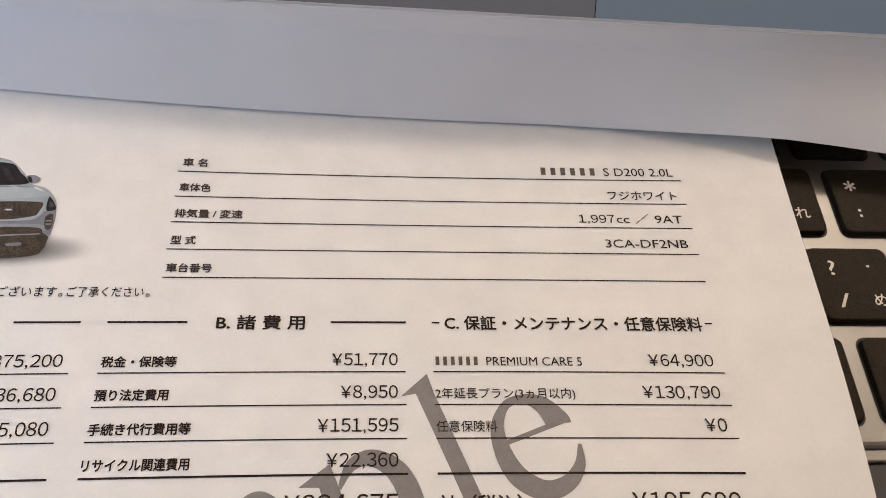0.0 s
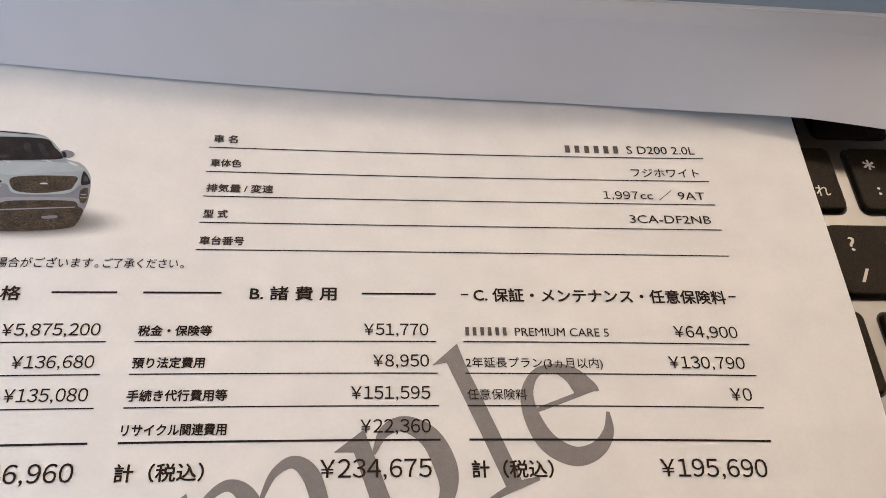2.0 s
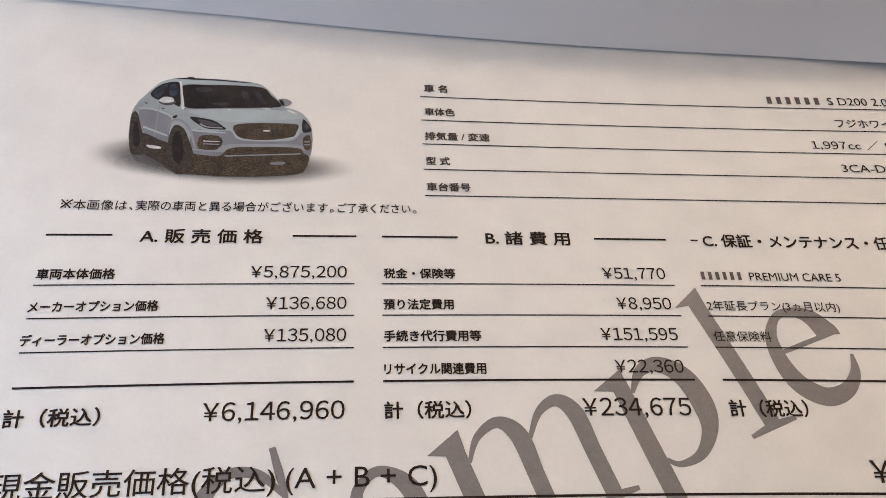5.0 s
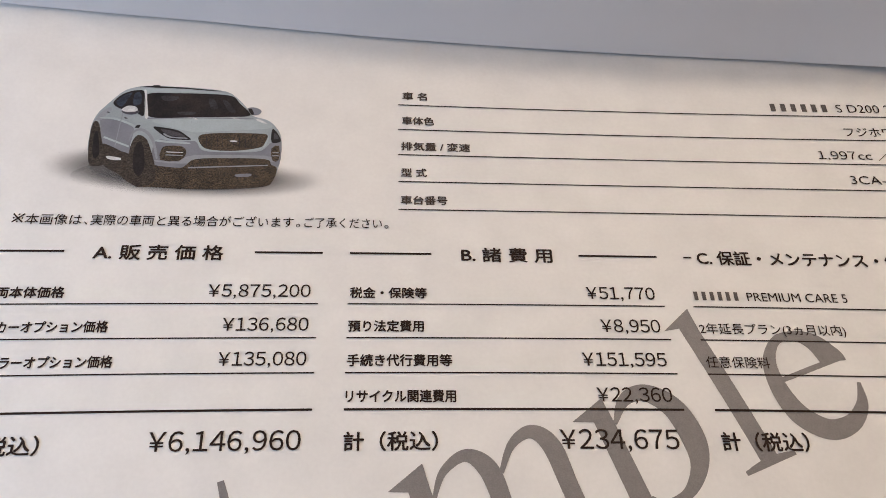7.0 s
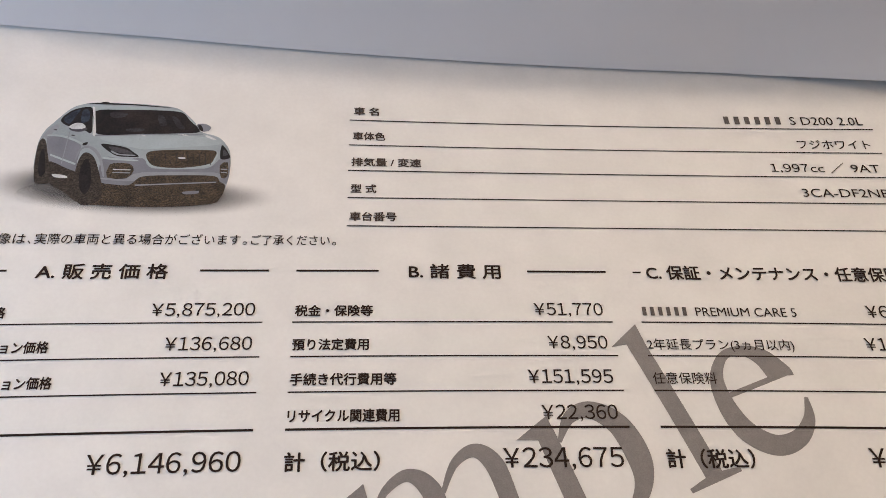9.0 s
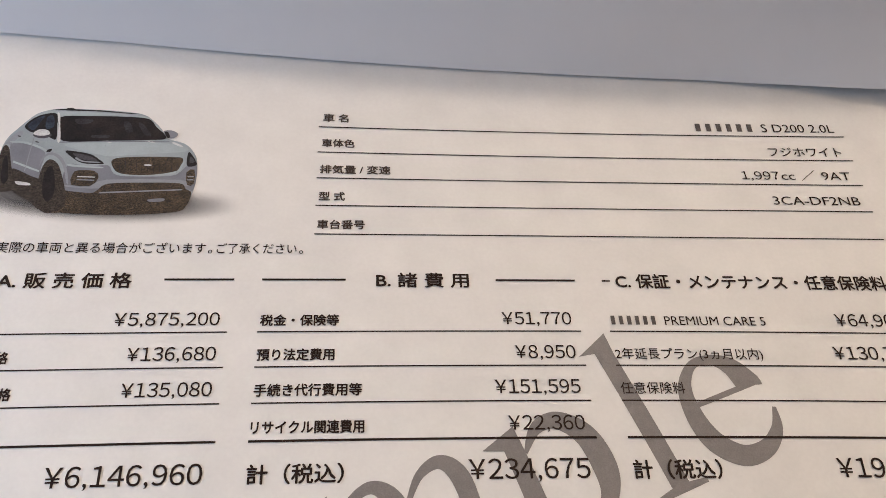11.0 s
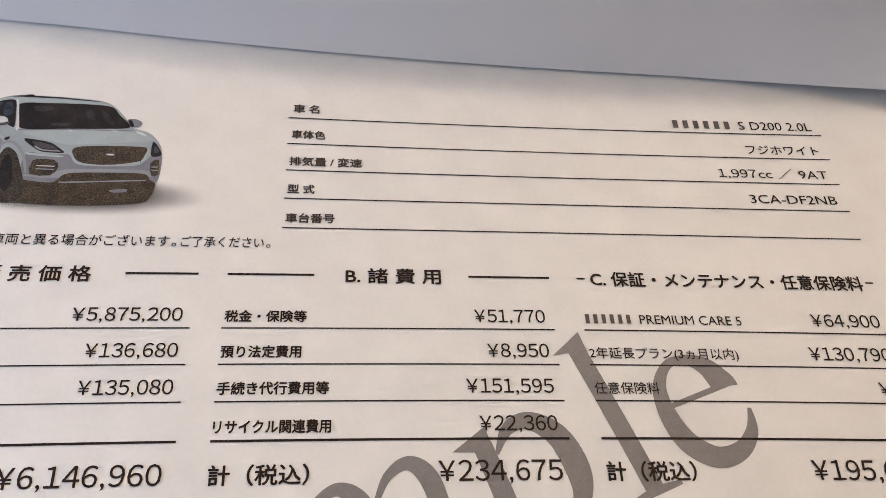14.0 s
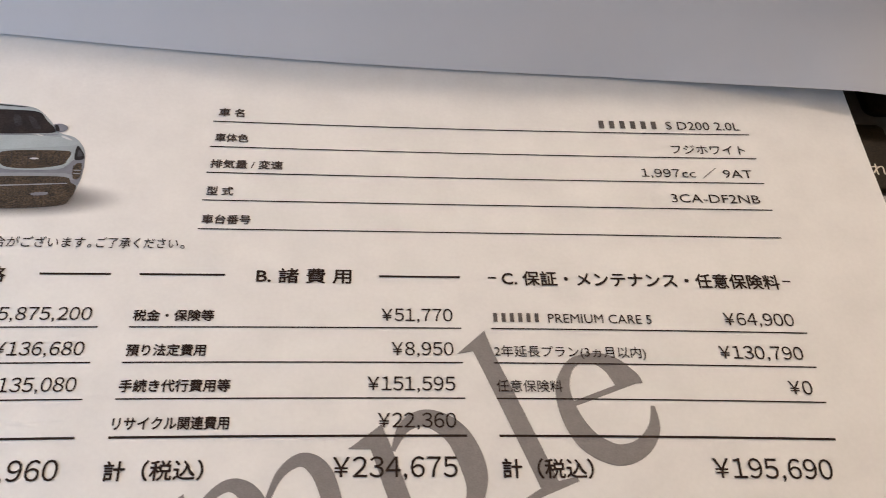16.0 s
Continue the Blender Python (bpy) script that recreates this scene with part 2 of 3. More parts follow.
def figures(body):
    """Figures set one by one in even cells, from the wide forms of the built-in font."""
    bm, x = bmesh.new(), 0.0
    for ch in body:
        wide = chr(ord(ch) + 0xFEE0) if ch.isdigit() else "￥" if ch == "¥" else ch
        cell = 0.62 if ch.isdigit() else 0.78 if ch == "¥" else 0.30
        if ch not in FIGURE:
            g = glyphs(wide, 0.005)
            lo, hi = min(v.co.x for v in g.verts), max(v.co.x for v in g.verts)
            bmesh.ops.translate(g, verts=g.verts, vec=(-(lo + hi) / 2, 0, 0))
            me = bpy.data.meshes.new("figure")
            g.to_mesh(me)
            g.free()
            FIGURE[ch] = me
        copy = FIGURE[ch].copy()
        copy.transform(Matrix.Translation((x + cell / 2, 0, 0)))
        bm.from_mesh(copy)
        bpy.data.meshes.remove(copy)
        x += cell
    return bm


def printed_bar(x0, x1, y0, y1, letters):
    """Stands for a name that is not lettered: an upright bar for each of its letters."""
    step = (x1 - x0) / letters
    for i in range(letters):
        x = x0 + step * (i + 0.2)
        part("printed_bar", strip(x * MM, (x + step * 0.48) * MM, (y0 + y1) / 2 * MM, (y1 - y0) * MM, LIFT_TEXT), NAME_INK, price_sheet)


# particulars of the car
for y in (43.2, 37.25, 31.3, 25.15, 19.0):
    rule(8.2, 109.35, y, 0.22)
for body, x0, x1, y in (("車 名", 9.0, 13.7, 44.6), ("車体色", 8.9, 14.9, 38.6), ("排気量 / 変速", 8.7, 21.4, 32.5),
                        ("型 式", 8.7, 13.3, 26.4), ("車台番号", 8.6, 16.8, 20.25)):
    line("caption", body, x0, x1, y, 2.05, 0.026, INK_SOFT)
printed_bar(80.0, 92.2, 44.3, 46.2, 6)
line("entry", "S D200 2.0L", 93.4, 107.8, 44.25, 2.9)
line("entry", "フジホワイト", 93.4, 107.6, 38.3, 2.6, 0.006)
line("entry", "1,997", 86.7, 93.9, 32.5, 2.6)
line("entry", "cc ／ 9AT", 94.3, 107.6, 32.5, 2.75)
line("entry", "3CA-DF2NB", 91.2, 107.6, 26.6, 2.75)
for body, x0, x1 in (("本画像は", -54.2, -44.9), ("、", -44.5, -43.9), ("実際の車両と異る場合がございます", -43.4, -9.6), ("。", -9.2, -8.5), ("ご了承ください", -7.8, 5.4), ("。", 5.8, 6.5)):
    line("note", body, x0, x1, 15.0, 2.3, 0.004)

bm = bmesh.new()
for side in (1, -1):
    ends = [Vector((-55.45 - 0.85 * side, 15.2, 0)), Vector((-55.35 + 0.95 * side, 16.9, 0))]
    wide = Vector((0.09 * side, -0.09, 0))
    bm.faces.new([bm.verts.new(p * MM) for p in (ends[0] - wide, ends[0] + wide, ends[1] + wide, ends[1] - wide)])
for dx, dy in ((-0.72, 0), (0.72, 0), (-0.08, -0.7), (0.08, 0.7)):
    bm.faces.new([bm.verts.new(((-55.4 + dx + 0.17 * math.cos(a)) * MM, (16.05 + dy + 0.17 * math.sin(a)) * MM, 0)) for a in (0.0, 1.05, 2.09, 3.14, 4.19, 5.24)])
for f in bm.faces:
    f.normal_update()
    if f.normal.z < 0:
        f.normal_flip()
part("note_mark", on_page(bm, LIFT_TEXT), INK, price_sheet)

# headings
for x0, x1 in ((-57.8, -46.6), (-15.6, -4.4), (0.1, 13.7), (38.6, 52.0)):
    rule(x0, x1, 9.75, 0.38)
rule(56.6, 58.0, 9.7, 0.3)
rule(107.2, 108.6, 9.9, 0.3)
line("heading", "A. 販 売 価 格", -41.9, -20.7, 8.4, 3.1, 0.02)
line("heading", "B. 諸 費 用", 18.7, 34.1, 8.5, 3.1, 0.02)
line("heading", "C. 保証・メンテナンス・任意保険料", 58.9, 106.6, 8.5, 3.1, 0.02)

# the three columns of charges
COLUMNS = (
    (-58.1, -4.7, (("車両本体価格", -58.0, -45.0), ("メーカーオプション価格", -58.2, -37.1), ("ディーラーオプション価格", -58.4, -35.4), None),
     (("¥5,875,200", -22.4, -6.0), ("¥136,680", -19.5, -6.0), ("¥135,080", -19.5, -6.0), None), ("計（税込）", -58.6, -43.8), ("¥6,146,960", -28.2, -6.1), 0.026),
    (0.0, 51.7, (("税金・保険等", 0.3, 12.8), ("預り法定費用", 0.2, 12.2), ("手続き代行費用等", 0.2, 16.5), ("リサイクル関連費用", 0.2, 16.9)),
     (("¥51,770", 39.0, 50.4), ("¥8,950", 40.6, 50.3), ("¥151,595", 36.9, 50.3), ("¥22,360", 38.5, 50.2)), ("計（税込）", 0.1, 14.0), ("¥234,675", 32.1, 50.1), 0.026),
    (56.5, 108.9, (None, ("2年延長プラン(3ヵ月以内)", 56.7, 81.0), ("任意保険料", 56.6, 66.9), None),
     (("¥64,900", 95.2, 107.2), ("¥130,790", 93.1, 107.2), ("¥0", 103.3, 107.2), None), ("計（税込）", 56.6, 70.2), ("¥195,690", 88.4, 107.2), 0.004),
)
ROW_Y = (0.0, -6.1, -12.05, -17.95)
for left, right, captions, amounts, total, total_sum, bold in COLUMNS:
    for i, y in enumerate(ROW_Y):
        rule(left, right, y, 0.36 if i == 3 else 0.22)
    for got, y in zip(captions, ROW_Y):
        if got:
            line("caption", *got, y + 1.25, 2.15, bold)
    for got, y in zip(amounts, ROW_Y):
        if got:
            line("amount", *got, y + 1.25, 3.1)
    line("total", *total, -24.0, 3.05, 0.02)
    line("total_amount", *total_sum, -24.05, 4.0)
printed_bar(56.7, 64.8, 1.25, 2.9, 6)
line("caption", "PREMIUM CARE 5", 65.9, 83.0, 1.2, 2.4)
line("grand_total", "現金販売価格(税込)", -58.6, -16.4, -34.7, 4.3, 0.004)
line("grand_total", "(A + B + C)", -14.8, 8.1, -34.6, 4.4)
line("grand_total", "¥6,577,325", 78.5, 107.5, -34.8, 4.8)
rule(-57.5, 109.0, -36.5, 0.4)


# ---- the grey watermark ----
MARK_TURN = Matrix.Translation((59.6, -28.0, 0)) @ Matrix.Rotation(radians(22), 4, "Z")


def spline(points, n=9):
    """Catmull-Rom through (x, y, width) knots."""
    out = []
    ext = [points[0], *points, points[-1]]
    for i in range(1, len(ext) - 2):
        p0, p1, p2, p3 = (Vector(p) for p in ext[i - 1:i + 3])
        for k in range(n):
            s = k / n
            out.append(0.5 * (2 * p1 + (p2 - p0) * s + (2 * p0 - 5 * p1 + 4 * p2 - p3) * s * s + (3 * p1 - p0 - 3 * p2 + p3) * s ** 3))
    out.append(Vector(points[-1]))
    return out


def brush(bm, points, lift, turn=None):
    """A stroke of changing width laid flat; its height marks the layer."""
    run = spline(points)
    rows = []
    for i, p in enumerate(run):
        d = (run[min(i + 1, len(run) - 1)] - run[max(i - 1, 0)]).to_2d().normalized()
        side = Vector((-d.y, d.x)) * max(p.z, 0.02) / 2
        c = p.to_2d()
        rows.append([bm.verts.new((*(c + side * k), lift)) for k in (-1, 0, 1)])
    for a, b in zip(rows, rows[1:]):
        for k in (0, 1):
            bm.faces.new((a[k], a[k + 1], b[k + 1], b[k]))


def wedge(bm, points, lift):
    bm.faces.new([bm.verts.new((x, y, lift)) for x, y in points])


def letter(strokes, wedges=(), dx=0.0, dy=0.0):
    bm = bmesh.new()
    for i, s in enumerate(strokes):
        brush(bm, s, i * 0.006)
    for i, s in enumerate(wedges):
        wedge(bm, s, (len(strokes) + i) * 0.006)
    bmesh.ops.triangulate(bm, faces=bm.faces)
    bmesh.ops.recalc_face_normals(bm, faces=bm.faces)
    for f in bm.faces:
        if f.normal.z < 0:
            f.normal_flip()
    for v in bm.verts:
        layer = v.co.z * MM
        p = MARK_TURN @ Vector((v.co.x + dx, v.co.y + dy, 0)) * MM
        px, py = creep(p.x, p.y)
        v.co = (px, py, page_z(px, py) + LIFT_MARK + layer)
    return part("watermark_letter", bm, GREY_INK, price_sheet, "large grey serif watermark letter")


def upright(x, y0, y1, w=3.8):
    return ((x, y0, w), (x, (y0 + y1) / 2, w), (x, y1, w))


def foot(x0, x1, y=0.35):
    return ((x0, y, 0.7), ((x0 + x1) / 2, y + 0.3, 1.3), (x1, y, 0.7))


# S
letter([((-71.9, 20.5, 0.5), (-74.4, 25.2, 1.5), (-79, 27.2, 1.7), (-83.8, 24.6, 2.9), (-84.6, 20, 3.9), (-79, 15.2, 4.8), (-73.2, 10.6, 4.3),
         (-72.2, 5, 3.0), (-76.5, 0.9, 1.8), (-82, 1.1, 1.5), (-87, 7, 0.6)),
        ((-71.3, 28.4, 1.0), (-71.6, 24, 1.3), (-71.9, 20, 0.6))])
# a
letter([((-63, 13.4, 2.2), (-61.6, 17.2, 1.8), (-57.6, 18.6, 1.6), (-54.2, 14.4, 3.0), (-54.0, 7, 3.0), (-53.6, 2, 2.6), (-50.4, 1.6, 0.8)),
        ((-54.2, 10.8, 0.8), (-60.4, 8.2, 1.6), (-62.6, 4.2, 3.0), (-59.4, 1, 1.6), (-54.0, 4, 0.8))])
# m
letter([upright(-45.6, 0, 16.5, 3.1), ((-44.1, 14.0, 0.6), (-41.4, 17.1, 1.2), (-37.4, 18.05, 1.9), (-35.1, 14.8, 3.0), (-35.3, 8, 2.7), (-35.5, 0, 2.7)),
        ((-33.6, 13.8, 0.7), (-30.4, 17.0, 1.3), (-26.9, 17.65, 2.1), (-25.0, 14.6, 2.9), (-25.2, 8, 2.7), (-25.3, 0, 2.7)),
        foot(-49.4, -41.8), foot(-39.2, -31.8), foot(-29.0, -21.2)],
       [((-49.8, 17.5), (-47.1, 16.3), (-44.1, 15.0), (-43.7, 19.4))], -0.1, 0.3)
# p
letter([((-16.4, -8.4, 3.1), (-16.2, 4, 3.1), (-15.8, 16.2, 2.9)), ((-14.4, 14.0, 0.6), (-11.3, 16.8, 1.9), (-7.7, 16.7, 2.8), (-4.8, 13.0, 3.6), (-4.4, 7.6, 3.8), (-5.8, 3.7, 2.7), (-9.2, 1.0, 1.7), (-13.0, 0.9, 1.0), (-14.8, 2.4, 0.7)),
        foot(-20.4, -12.2, -8.2)],
       [((-20.3, 16.7), (-17.2, 15.4), (-14.4, 14.1), (-14.4, 18.4))], -0.2, 0.25)
# l
letter([upright(4.6, 0, 25.4, 2.9), foot(0.1, 8.9)], [((0.6, 25.0), (3.2, 24.5), (6.05, 23.2), (6.4, 27.2))])
# e
letter([((13.2, 10.7, 0.8), (19, 10.6, 0.9), (26.1, 10.5, 0.9)),
        ((23.9, 10.3, 4.5), (23.9, 11.2, 4.3), (22.9, 14.3, 3.2), (20.6, 16.4, 1.9), (17.2, 16.8, 1.5), (14.0, 13.9, 2.2), (12.9, 9.2, 3.0), (13.6, 4.6, 3.5),
         (16.6, 1.2, 3.3), (20.6, 0.8, 2.7), (23.9, 2.7, 1.9), (25.6, 5.9, 0.6))], (), -0.45, 0.1)


# ---- the printed picture of the car ----
CAR_DRIFT = ((-52, -0.5), (-46, -0.65), (-42.8, -0.9), (-39.5, -0.8), (-36.6, -1.1), (-34, -0.6), (-28, -0.25), (-22, 0.1), (-18, 0.7), (-16, 0.7), (-14, 0.1), (-12.5, -0.25), (-5, -0.25))


def car_place(x):
    """Shifts the picture's corners sideways, bit by bit between the given stations."""
    return x + float(np.interp(x, [a for a, _ in CAR_DRIFT], [b for _, b in CAR_DRIFT]))


def shape(name, pts, mat, layer, parent, label="", round_it=True, n=4):
    """A flat printed shape in mm on the sheet; its outline runs smoothly through the given corners."""
    pts = [(car_place(x), y) for x, y in pts]
    if round_it:
        k, run = len(pts), []
        for i in range(k):
            p0, p1, p2, p3 = (Vector(pts[(i + d) % k]) for d in (-1, 0, 1, 2))
            for j in range(n):
                s = j / n
                run.append(p1 + 0.5 * ((p2 - p0) * s + (2 * p0 - 5 * p1 + 4 * p2 - p3) * s * s + (3 * p1 - p0 - 3 * p2 + p3) * s ** 3))
    else:
        run = [Vector(p) for p in pts]
    bm = bmesh.new()
    bm.faces.new([bm.verts.new((p.x * MM, p.y * MM, 0)) for p in run])
    bmesh.ops.triangulate(bm, faces=bm.faces)
    bmesh.ops.subdivide_edges(bm, edges=[e for e in bm.edges if e.calc_length() > 0.003], cuts=3, use_grid_fill=True)
    bmesh.ops.triangulate(bm, faces=bm.faces)
    for f in bm.faces:
        if f.normal.z < 0:
            f.normal_flip()
    return part(name, on_page(bm, 0.00003 + layer * 0.000012), mat, parent, label)


def oval(cx, cy, rx, ry, n=16, turn=0.0):
    c, s = math.cos(radians(turn)), math.sin(radians(turn))
    pts = []
    for i in range(n):
        a, b = rx * math.cos(2 * math.pi * i / n), ry * math.sin(2 * math.pi * i / n)
        pts.append((cx + a * c - b * s, cy + a * s + b * c))
    return pts


for cx, cy, rx, ry in ((-37.5, 27.0, 17.5, 5.2), (-25.0, 24.8, 23.0, 4.6)):
    shape("printed_shadow", oval(cx, cy, rx, ry, 28), SOFT, 0 if cx < -30 else 1, price_sheet, "soft grey printed shadow")
car = shape("car_picture", ((-46.1, 33.4), (-46.0, 36.4), (-45.2, 38.6), (-44.0, 40.2), (-42.6, 42.0), (-41.2, 43.6), (-39.4, 44.5), (-36.6, 45.0), (-32, 45.1), (-27.6, 45.0), (-24.0, 44.6),
                            (-22.2, 43.6), (-20.3, 41.3), (-19.2, 39.3), (-16.4, 38.3), (-14.2, 36.7), (-12.9, 34.6), (-12.5, 31), (-12.9, 27.6), (-14.4, 25.2),
                            (-20, 24.6), (-34, 24.8), (-38.5, 28.6), (-43, 29.4), (-45.6, 29.6)), CAR_WHITE, 3, price_sheet, "printed picture of a white sport utility car")
shape("rear_wing", ((-45.9, 36.2), (-45.0, 38.2), (-43.6, 39.7), (-42.8, 39.4), (-43.8, 37.9), (-44.6, 36.6), (-45.2, 36.9)), CAR_MID, 4, car)
shape("side_panel", ((-44.5, 37.3), (-41.8, 37.0), (-38.8, 35.7), (-38.3, 34.3), (-38.5, 31.8), (-38.3, 29.6), (-43.3, 31.6), (-44.2, 34.6)), CAR_SIDE, 4, car)
shape("shoulder_line", ((-44.6, 37.5), (-42.2, 37.5), (-40.0, 36.8), (-38.2, 35.9), (-38.3, 35.6), (-40.1, 36.4), (-42.3, 37.1), (-44.5, 37.2)), CAR_LIGHT, 5, car)
shape("door_gap", ((-40.9, 39.3), (-40.75, 39.3), (-40.9, 36.4), (-41.1, 31.2), (-41.22, 31.3), (-41.05, 36.5)), CAR_MID, 5, car, round_it=False)
for x, y in ((-43.4, 38.6), (-40.2, 37.5)):
    shape("door_handle", oval(x, y, 0.34, 0.14, 8, -12), CAR_DIM, 6, car)
shape("bumper", ((-34.4, 32.8), (-31, 32.6), (-28.0, 33.0), (-26.8, 31.2), (-24.4, 30.7), (-18, 31.0), (-16.2, 32.2), (-15.2, 33.2), (-12.7, 33.2), (-12.9, 28), (-16, 28), (-28, 26), (-34.0, 27)), CAR_SIDE, 4, car, n=3)
shape("bumper_ridge", ((-34.3, 33.0), (-31.2, 32.7), (-28.9, 32.6), (-28.9, 32.3), (-31.2, 32.35), (-34.2, 32.55)), CAR_LIGHT, 5, car, n=2)
shape("bumper_crease", ((-33.9, 28.2), (-30.1, 27.9), (-28.9, 28.6), (-27.5, 29.5), (-16.2, 29.8), (-14.4, 28.9), (-14.3, 29.3), (-16.2, 30.2), (-27.7, 29.9), (-29.1, 29.0), (-30.2, 28.3), (-33.9, 28.55)), CAR_MID, 5, car, n=2)
shape("sill_highlight", ((-43.4, 33.0), (-38.7, 31.1), (-38.7, 31.5), (-43.4, 33.4)), CAR_LIGHT, 5, car, round_it=False)
shape("bonnet", ((-35.4, 37.3), (-29.3, 38.0), (-22, 38.3), (-17.2, 37.9), (-15.4, 36.6), (-20, 35.9), (-27.4, 35.0), (-29.6, 35.2), (-33.4, 36.2)), CAR_LIGHT, 4, car)
for pts in (((-30.2, 38.3), (-29.0, 38.4), (-28.0, 37.9), (-28.5, 37.85), (-29.2, 38.15)), ((-22.8, 38.5), (-21.6, 38.6), (-21.0, 38.2), (-21.8, 38.3)), ((-18.2, 38.5), (-16.6, 37.7), (-16.9, 37.5), (-18.4, 38.2))):
    shape("bonnet_crease", pts, CAR_GLINT, 5, car)
shape("bonnet_gap", ((-36.2, 37.75), (-29.3, 38.25), (-22, 38.5), (-18.9, 38.7), (-18.9, 38.55), (-22, 38.35), (-29.3, 38.05), (-36.2, 37.5)), CAR_SIDE, 5, car, round_it=False)
shape("underside", ((-43.6, 31.7), (-40, 30.3), (-37.6, 29.0), (-35.5, 24.0), (-37.0, 23.4), (-39.6, 25.3), (-42.6, 27.4)), CAR_WHEEL, 5, car)
shape("wheel", ((-46.0, 35.5), (-45.5, 36.6), (-44.7, 36.0), (-44.0, 33.8), (-43.3, 31.6), (-42.4, 29.1), (-42.2, 27.4), (-43.6, 26.9), (-45.0, 27.2), (-45.7, 29.8), (-46.0, 33.0)), CAR_WHEEL, 6, car)
shape("wheel", ((-38.4, 31.2), (-38.0, 33.0), (-37.1, 33.9), (-35.8, 33.0), (-34.9, 30.7), (-34.0, 27.6), (-33.5, 24.2), (-35.0, 23.0), (-36.7, 23.2), (-37.7, 26.2), (-38.4, 29.0)), CAR_WHEEL, 7, car)
shape("rim", ((-37.5, 30.8), (-37.0, 32.4), (-36.3, 32.0), (-35.7, 29.6), (-35.4, 26.6), (-36.0, 25.0), (-36.9, 26.2), (-37.5, 28.6)), CAR_DARK, 8, car)
shape("rim", ((-45.2, 33.6), (-44.8, 34.4), (-44.3, 33.0), (-43.8, 31.0), (-43.6, 29.2), (-44.4, 28.6), (-45.0, 30.4)), CAR_DARK, 8, car)
shape("lower_bumper", ((-34.6, 27.4), (-33.4, 27.3), (-29.9, 27.0), (-28.9, 27.6), (-27.4, 29.0), (-22, 29.4), (-16.2, 29.4), (-14.6, 28.2), (-13.3, 27.6), (-13.3, 26.2), (-14.0, 24.6), (-15.7, 23.4),
                       (-21.1, 22.7), (-27.9, 22.5), (-34.0, 22.8), (-36.4, 23.1)), CAR_SPARKLE, 6, car)
shape("bumper_lip", ((-28.5, 26.9), (-15.4, 27.9), (-15.4, 28.15), (-28.5, 27.2)), CAR_MID, 8, car, round_it=False)
shape("plate_glint", ((-20.7, 25.8), (-18.5, 26.1), (-18.5, 25.5), (-20.3, 25.3)), CAR_SIDE, 8, car)
shape("ground_glint", ((-42.2, 29.1), (-40.0, 28.8), (-39.8, 28.3), (-41.7, 28.4)), CAR_GLINT, 8, car)
shape("fog_lamp", ((-33.2, 28.6), (-33.3, 30.9), (-32.6, 31.7), (-30.0, 31.7), (-29.1, 30.3), (-30.1, 28.5)), CAR_SPARKLE, 6, car, n=2)
for y in (30.35, 29.7):
    shape("fog_lamp_trim", ((-32.5, y + 0.12), (-29.6, y + 0.08), (-29.7, y - 0.12), (-32.5, y - 0.1)), CAR_GLINT if y > 30 else CAR_MID, 7, car, round_it=False)
shape("fog_lamp", ((-15.0, 31.8), (-13.2, 32.5), (-12.9, 29.4), (-14.4, 29.1)), CAR_SPARKLE, 6, car, n=2)
for y in (30.9, 30.2):
    shape("fog_lamp_trim", ((-14.6, y + 0.1), (-13.1, y + 0.16), (-13.1, y - 0.08), (-14.6, y - 0.12)), CAR_MID, 7, car, round_it=False)
shape("grille_frame", ((-27.4, 34.1), (-24, 34.9), (-18, 35.1), (-16.0, 34.7), (-16.1, 33.2), (-16.6, 32.1), (-18.4, 31.2), (-21, 30.8), (-24.9, 30.8), (-26.9, 31.6)), CAR_LIGHT, 5, car)
shape("grille", ((-27.4, 34.2), (-24, 34.95), (-18, 35.15), (-16.2, 34.8), (-16.5, 33.2), (-17.3, 32.0), (-21, 31.1), (-24.8, 31.1), (-26.7, 31.9)), CAR_SPARKLE, 6, car, "dark printed radiator grille")
for i in range(11):
    x = -26.2 + 0.9 * i
    shape("grille_bar", ((x, 34.2), (x + 0.09, 34.2), (x + 0.29, 31.8), (x + 0.20, 31.8)), CAR_HAZE, 7, car, round_it=False)
shape("badge", oval(-21.6, 33.2, 0.62, 0.2, 10), CAR_GLINT, 8, car)
shape("headlight", ((-35.1, 35.8), (-33.2, 35.7), (-31.0, 35.2), (-29.6, 34.2), (-28.7, 33.25), (-30.4, 33.15), (-32.2, 33.3), (-33.7, 34.2)), CAR_DARK, 6, car)
shape("lens", ((-33.9, 35.3), (-32.1, 35.1), (-30.5, 34.5), (-29.8, 33.8), (-31.5, 33.9), (-33.0, 34.4)), CAR_DIM, 7, car)
shape("lens_glint", ((-33.4, 34.2), (-32.2, 33.5), (-29.4, 33.4), (-29.6, 33.65), (-32.0, 33.75), (-33.2, 34.45)), CAR_MID, 8, car, n=2)
shape("headlight", ((-15.2, 36.2), (-14.2, 35.8), (-13.0, 34.2), (-13.0, 33.4), (-15.1, 33.3)), CAR_DARK, 6, car)
shape("lens", ((-14.6, 35.3), (-13.9, 35.0), (-13.4, 34.2), (-14.5, 34.0)), CAR_DIM, 7, car)
shape("windscreen", ((-36.8, 43.1), (-32.4, 43.6), (-26.2, 43.8), (-22.6, 43.5), (-21.2, 41.8), (-19.4, 39.3), (-23, 38.7), (-29, 38.3), (-35.7, 37.9), (-36.6, 40.3)), CAR_GLASS, 6, car)
